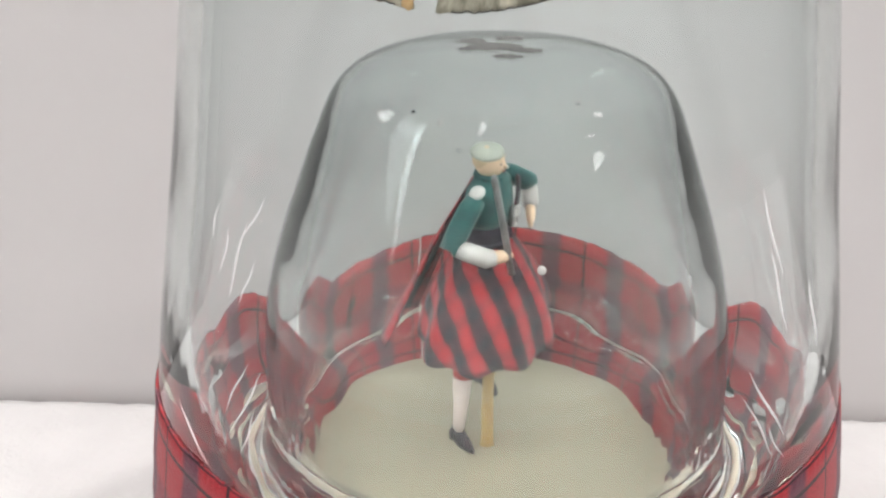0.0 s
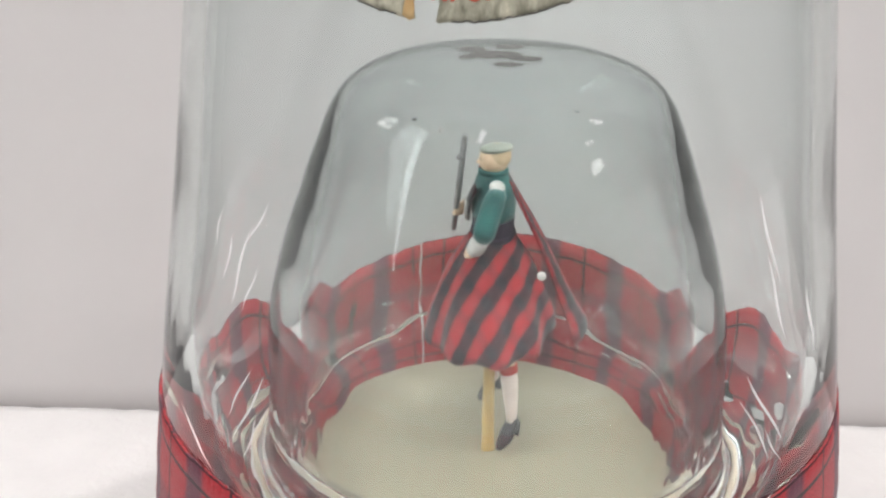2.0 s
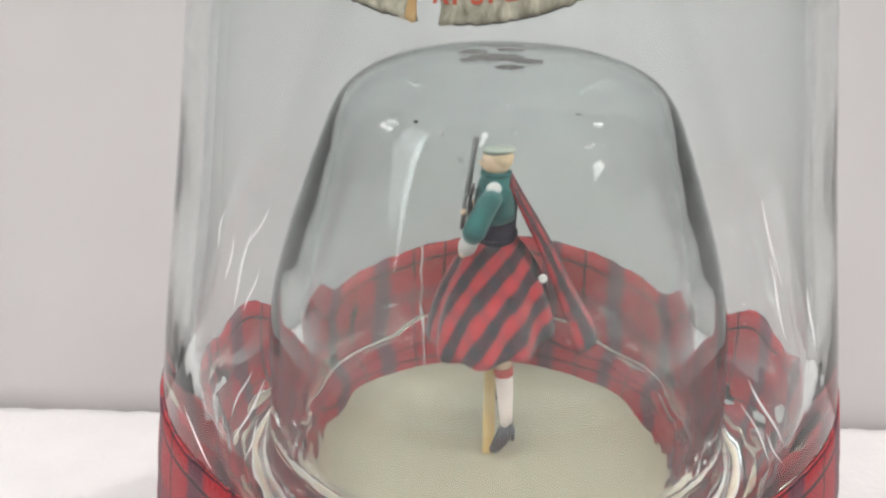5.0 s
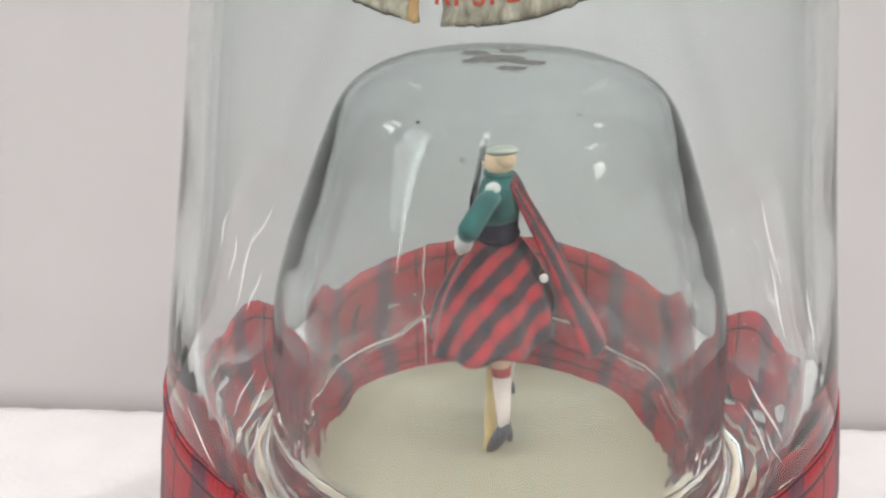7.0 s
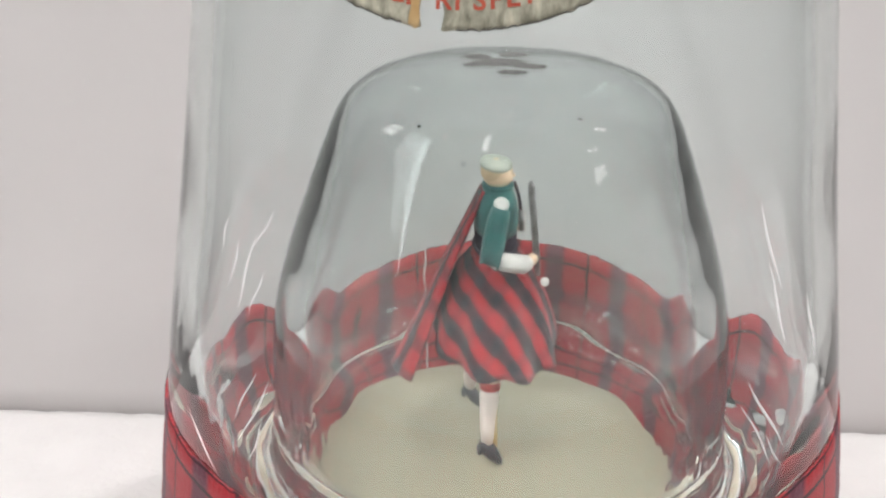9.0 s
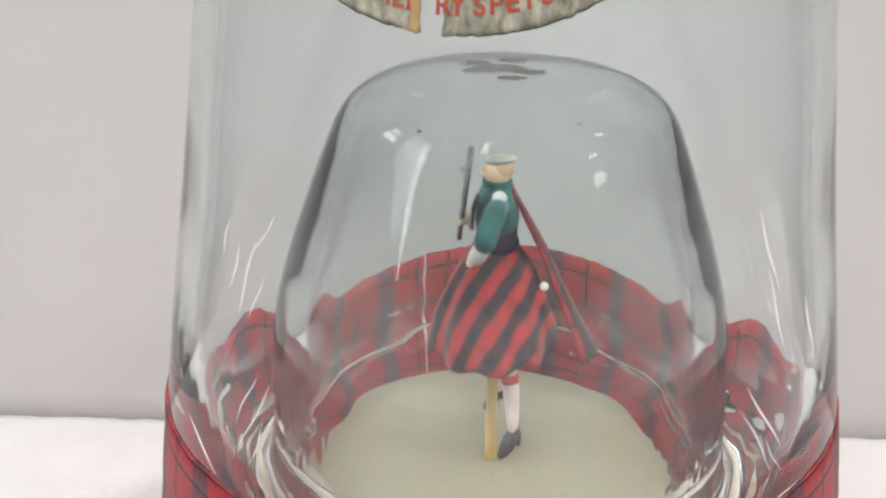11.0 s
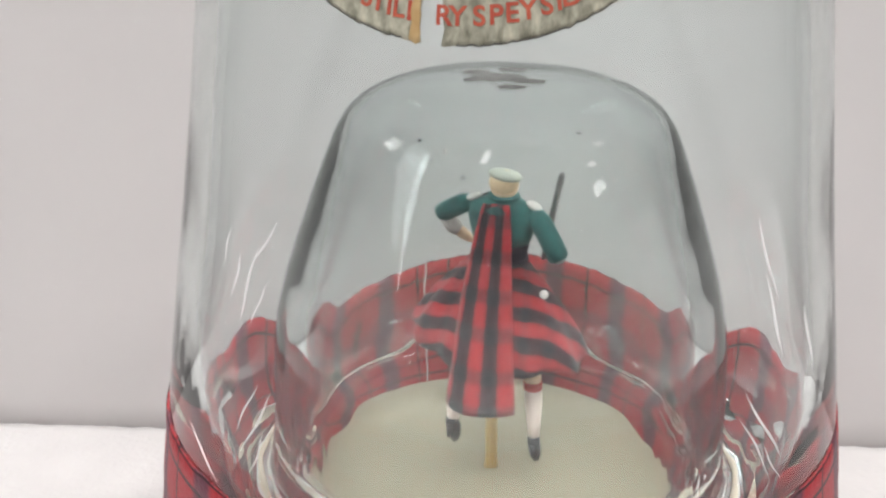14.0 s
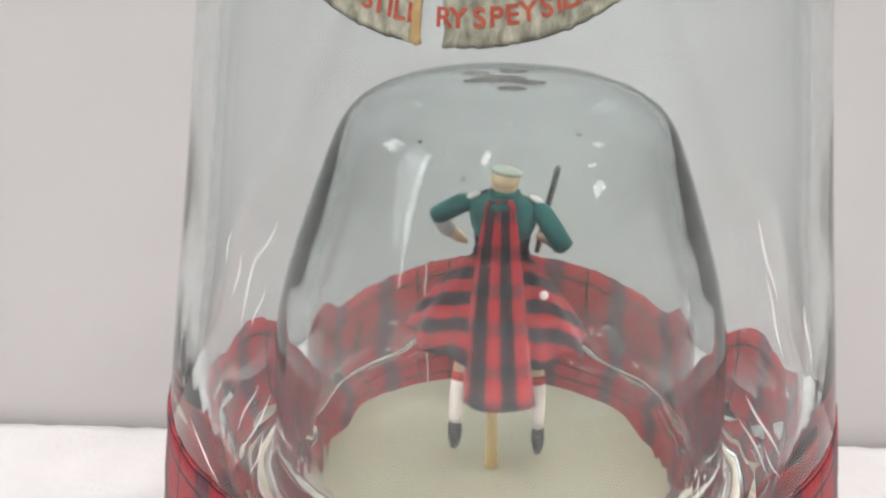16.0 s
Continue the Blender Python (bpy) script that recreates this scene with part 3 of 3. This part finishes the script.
    tube(bm, [(4.1 * math.sin(t), -3.15 * math.cos(t) + 0.2, 34.2) for t in (2 * math.pi * i / 24 for i in range(25))], [0.3] * 25, K["dark_navy_cloth"], 8)
    # bent arms, the one on -x holding the sword
    for s, elbow, wrist, hand in ((-1, (-9.2, 2.0, 36.6), (-8.0, -2.8, 35.2), (-6.0, -4.6, 34.9)), (1, (10.3, -2.3, 38.2), (9.0, -3.2, 35.7), (6.8, -4.0, 33.9))):
        sh, el, wr, ha = (Vector(p) for p in ((s * 4.6, 0.2, 41.9), elbow, wrist, hand))
        tube(bm, [sh, sh.lerp(el, 0.3) + Vector((0, 0, 0.5)), sh.lerp(el, 0.75) + Vector((0, 0, 0.25)), el, el.lerp(wr, 0.18)], [1.4, 1.6, 1.6, 1.6, 1.35], K["green_felt_cloth"])
        tube(bm, [el.lerp(wr, 0.1), el.lerp(wr, 0.5), wr, wr.lerp(ha, 0.35)], [1.1, 1.3, 1.3, 1.1], K["white_cotton"])
        tube(bm, [wr.lerp(ha, 0.2), wr.lerp(ha, 0.7), ha, ha.lerp(wr, -0.45)], [0.95, 1.0, 0.85, 0.35], K["painted_skin"], flat=0.75)
        blob(bm, (s * 4.7, 0.1, 43.0), (1.3, 1.15, 0.5), K["white_cotton"], pose(0, 0, 0, 0, s * 24, 0).to_3x3(), 14, 8)
    # sword
    tip, grip = Vector((-7.6, -3.4, 47.8)), Vector((-5.3, -5.4, 32.0))
    tube(bm, [grip, grip.lerp(tip, 0.2), grip.lerp(tip, 0.24), grip.lerp(tip, 0.95), tip], [0.42, 0.42, 0.5, 0.5, 0.3], K["dull_grey_metal"], 8)
    # chest: plaid strip over the shoulder and a pale brooch
    grid(bm, 2, 8, lambda u, v: Vector((0.6 + 3.0 * v + 1.5 * (u - 0.5), -3.45 - 0.1 * math.sin(v * 3) + 0.75 * v * v, 38.2 + 4.4 * v - 0.9 * (u - 0.5))), K["sash_tartan"], lambda u, v: (1.2 + 1.7 * u, 5 * v), thick=0.25)
    turn = pose(0, 0, 0, 0, 18, 0).to_3x3()
    box(bm, (-0.95, -0.35, -1.5), (0.95, 0.2, 1.5), K["dull_grey_metal"], turn, (0.2, -3.5, 37.8))
    for lo, hi in (((-0.95, -0.6, 1.05), (0.95, -0.3, 1.5)), ((-0.95, -0.6, -1.5), (0.95, -0.3, -1.1)), ((-0.95, -0.6, -1.5), (-0.6, -0.3, 1.5)), ((0.6, -0.6, -1.5), (0.95, -0.3, 1.5)), ((-0.95, -0.6, -0.2), (0.95, -0.3, 0.2))):
        box(bm, lo, hi, K["white_cotton"], turn, (0.2, -3.5, 37.8))
    # legs with pale stockings, red garters and black shoes
    for x, y, top, low in ((-7.4, 1.6, 24, 5.7), (5.8, 3.0, 24, 6.1)):
        tube(bm, [(x * 0.72, y * 0.4, top), (x * 0.86, y * 0.7, 17.2), (x * 0.88, y * 0.75, 15.6)], [1.5, 1.35, 1.3], K["painted_skin"])
        tube(bm, [(x * 0.875, y * 0.74, 16.4), (x * 0.89, y * 0.8, 15.0)], [1.48, 1.46], K["red_garter_cloth"])
        tube(bm, [(x * 0.885, y * 0.78, 15.4), (x * 0.92, y * 0.85, 13.5), (x * 0.97, y * 0.95, 9), (x, y, low)], [1.32, 1.42, 1.1, 0.8], K["pale_stocking"])
        tube(bm, [(x, y + 0.5, low + 1.2), (x, y + 0.1, low + 0.3), (x, y - 1.0, low - 1.6), (x, y - 1.9, low - 3.2), (x, y - 2.2, low - 3.7)], [0.7, 1.05, 1.1, 0.75, 0.3], K["black_shoe_paint"])
        tube(bm, [(x, y + 0.9, low + 0.3), (x, y + 1.0, low - 1.3)], [0.55, 0.4], K["black_shoe_paint"], 8)
    for v in bm.verts:
        v.co.z *= 0.985
        v.co *= MM
    ob = mesh_object("dancing_doll", bm, mats)
    tagged(ob, "small dancing doll in tartan skirt, green jacket and cap", "doll")
    return ob


def sash():
    """Plaid hanging from the shoulder down the doll's back; origin where it is pinned."""
    bm = bmesh.new()

    def place(u, v):
        half = 2.0 + 3.1 * v ** 0.8
        x = (u - 0.5) * 2 * half + 0.5 * math.sin(v * 2.2)
        y = 0.2 + 2.0 * math.sin(min(1, v * 2.2) * 1.2) * 0.6 + 7.4 * v ** 1.15 + 0.35 * math.sin(u * 7 + v * 2) * v + (1.0 + 2.2 * v) * (1 - (2 * u - 1) ** 2) * v ** 0.7
        return Vector((x, y, 0.4 - 26.9 * v + 0.5 * (u - 0.5) * v)) * MM

    grid(bm, 14, 30, place, uvs=lambda u, v: (10.2 * (1 - u), 30 * v), thick=0.0003)
    ob = mesh_object("plaid_sash", bm, SASH)
    tagged(ob, "red and black tartan plaid hanging down the doll's back", "sash")
    return ob


DOLL = doll()
PLAID = sash()


# ---- what moves ----
# Seconds and the doll's heading in degrees: 0 faces the camera, positive turns to +x.
TURNS = [
    (0.0, 70), (0.1, 70), (0.2, 66), (0.3, 56), (0.4, 32), (0.5, 14), (0.6, -8), (0.7, -15), (0.8, -22), (0.9, -18), (1.0, -12), (1.1, -8), (1.2, 0), (1.3, -2), (1.4, -10), (1.5, -42),
    (1.6, -80), (1.7, -84), (1.9, -82), (2.1, -86), (2.2, -98), (2.3, -120), (2.4, -150), (2.5, -172), (2.6, -185), (2.8, -195), (3.0, -177), (3.2, -172), (3.4, -175), (3.6, -170), (3.8, -170), (4.0, -166), (4.1, -160), (4.2, -148),
    (4.4, -112), (4.7, -92), (5.2, -95), (5.6, -130), (6.0, -175), (6.3, -188), (6.4, -192), (6.5, -187), (6.6, -168), (6.7, -160), (6.8, -148), (6.9, -118), (7.0, -99), (7.1, -95), (7.2, -99), (7.5, -103), (7.6, -108), (7.7, -120), (7.8, -152), (7.9, -188),
    (8.0, -208), (8.1, -223), (8.2, -231), (8.4, -226), (8.6, -227), (8.7, -231), (8.8, -242), (8.9, -252), (9.0, -262), (9.1, -243), (9.2, -218), (9.6, -195), (10.1, -165), (10.6, -115), (11.0, -85),
    (11.3, -80), (11.4, -88), (11.5, -102), (11.6, -145), (11.7, -190), (11.8, -230), (11.9, -250), (12.0, -265), (12.1, -285), (12.2, -305), (12.3, -335), (12.4, -350), (12.5, -363), (12.6, -376), (12.7, -374), (12.8, -366), (12.9, -300), (13.0, -240),
    (13.1, -221), (13.2, -219), (13.4, -214), (13.5, -207), (13.6, -194), (13.8, -195), (14.0, -197), (14.2, -210), (14.3, -230), (14.4, -238), (14.6, -234), (14.8, -226), (15.0, -225), (15.2, -227), (15.3, -235), (15.4, -228), (15.5, -234), (15.6, -229), (15.7, -213), (15.8, -196), (15.9, -191), (16.0, -184),
]
# Seconds, and degrees by which the plaid swings sideways and away from the back.
SWINGS = [(0.0, 0, 6), (0.4, 0, 2), (1.5, 0, 0), (2.2, 8, 8), (2.4, 16, 6), (2.5, 2, 2), (2.6, -2, 0), (3.0, 4, 0), (3.6, 5, 0), (4.0, 6, 0), (4.2, 20, 4), (4.7, 8, 8), (6.0, -2, 0), (6.4, -2, 0), (6.7, 18, 2), (6.8, 22, 4), (7.0, 4, 8), (7.6, 6, 8), (7.8, 22, 4), (8.0, -2, 0), (8.4, -2, 0), (9.0, 0, 4), (9.6, 0, 0), (11.0, 0, 6), (11.6, 20, 5), (11.8, -4, 2), (12.2, 0, 8), (12.5, 0, 0), (13.0, -2, 2), (13.8, -1, 0), (14.4, -1, 2), (15.5, -1, 0), (16.0, -1, 0)]


# Seconds, and degrees by which the loosely pegged doll leans towards the camera.
LEANS = [(0.0, 7), (0.2, 7), (0.3, 5), (0.4, 1), (0.5, 0), (0.8, 0), (1.0, 2), (1.5, 4), (1.7, 3), (2.2, 3), (2.4, 0), (3.0, 2), (4.2, 2), (6.3, 3), (7.0, 2), (7.5, 1), (8.2, 4), (9.0, 5), (9.2, 4), (11.3, 2), (12.0, 4), (12.3, 2), (12.5, 0), (12.8, 0), (13.0, 4), (14.5, 4), (15.5, 4), (16.0, 0)]


def between(rows, t, k):
    for a, b in zip(rows, rows[1:]):
        if a[0] <= t <= b[0]:
            return a[k] + (b[k] - a[k]) * (t - a[0]) / (b[0] - a[0])
    return rows[-1][k]


def motions():
    rows, plaid = [], []
    for t, heading in TURNS:
        m = Matrix.Translation((PEG_X * MM, 0, FLOOR_Z + 1.0 * MM)) @ pose(0, 0, 0, 0.6 * between(LEANS, t, 1), 0, 0) @ pose(0, 0, 0, 0, 0, heading) @ pose(0, 0, 0, 0, -1.4, 0)
        rows.append((t, m))
        plaid.append((t, m @ pose(0.4 * MM, 1.9 * MM, 42.1 * MM, between(SWINGS, t, 2), 0, 0) @ pose(0, 0, 0, 0, between(SWINGS, t, 1) + 6, 0)))
    walk(DOLL, rows)
    walk(PLAID, plaid)


motions()
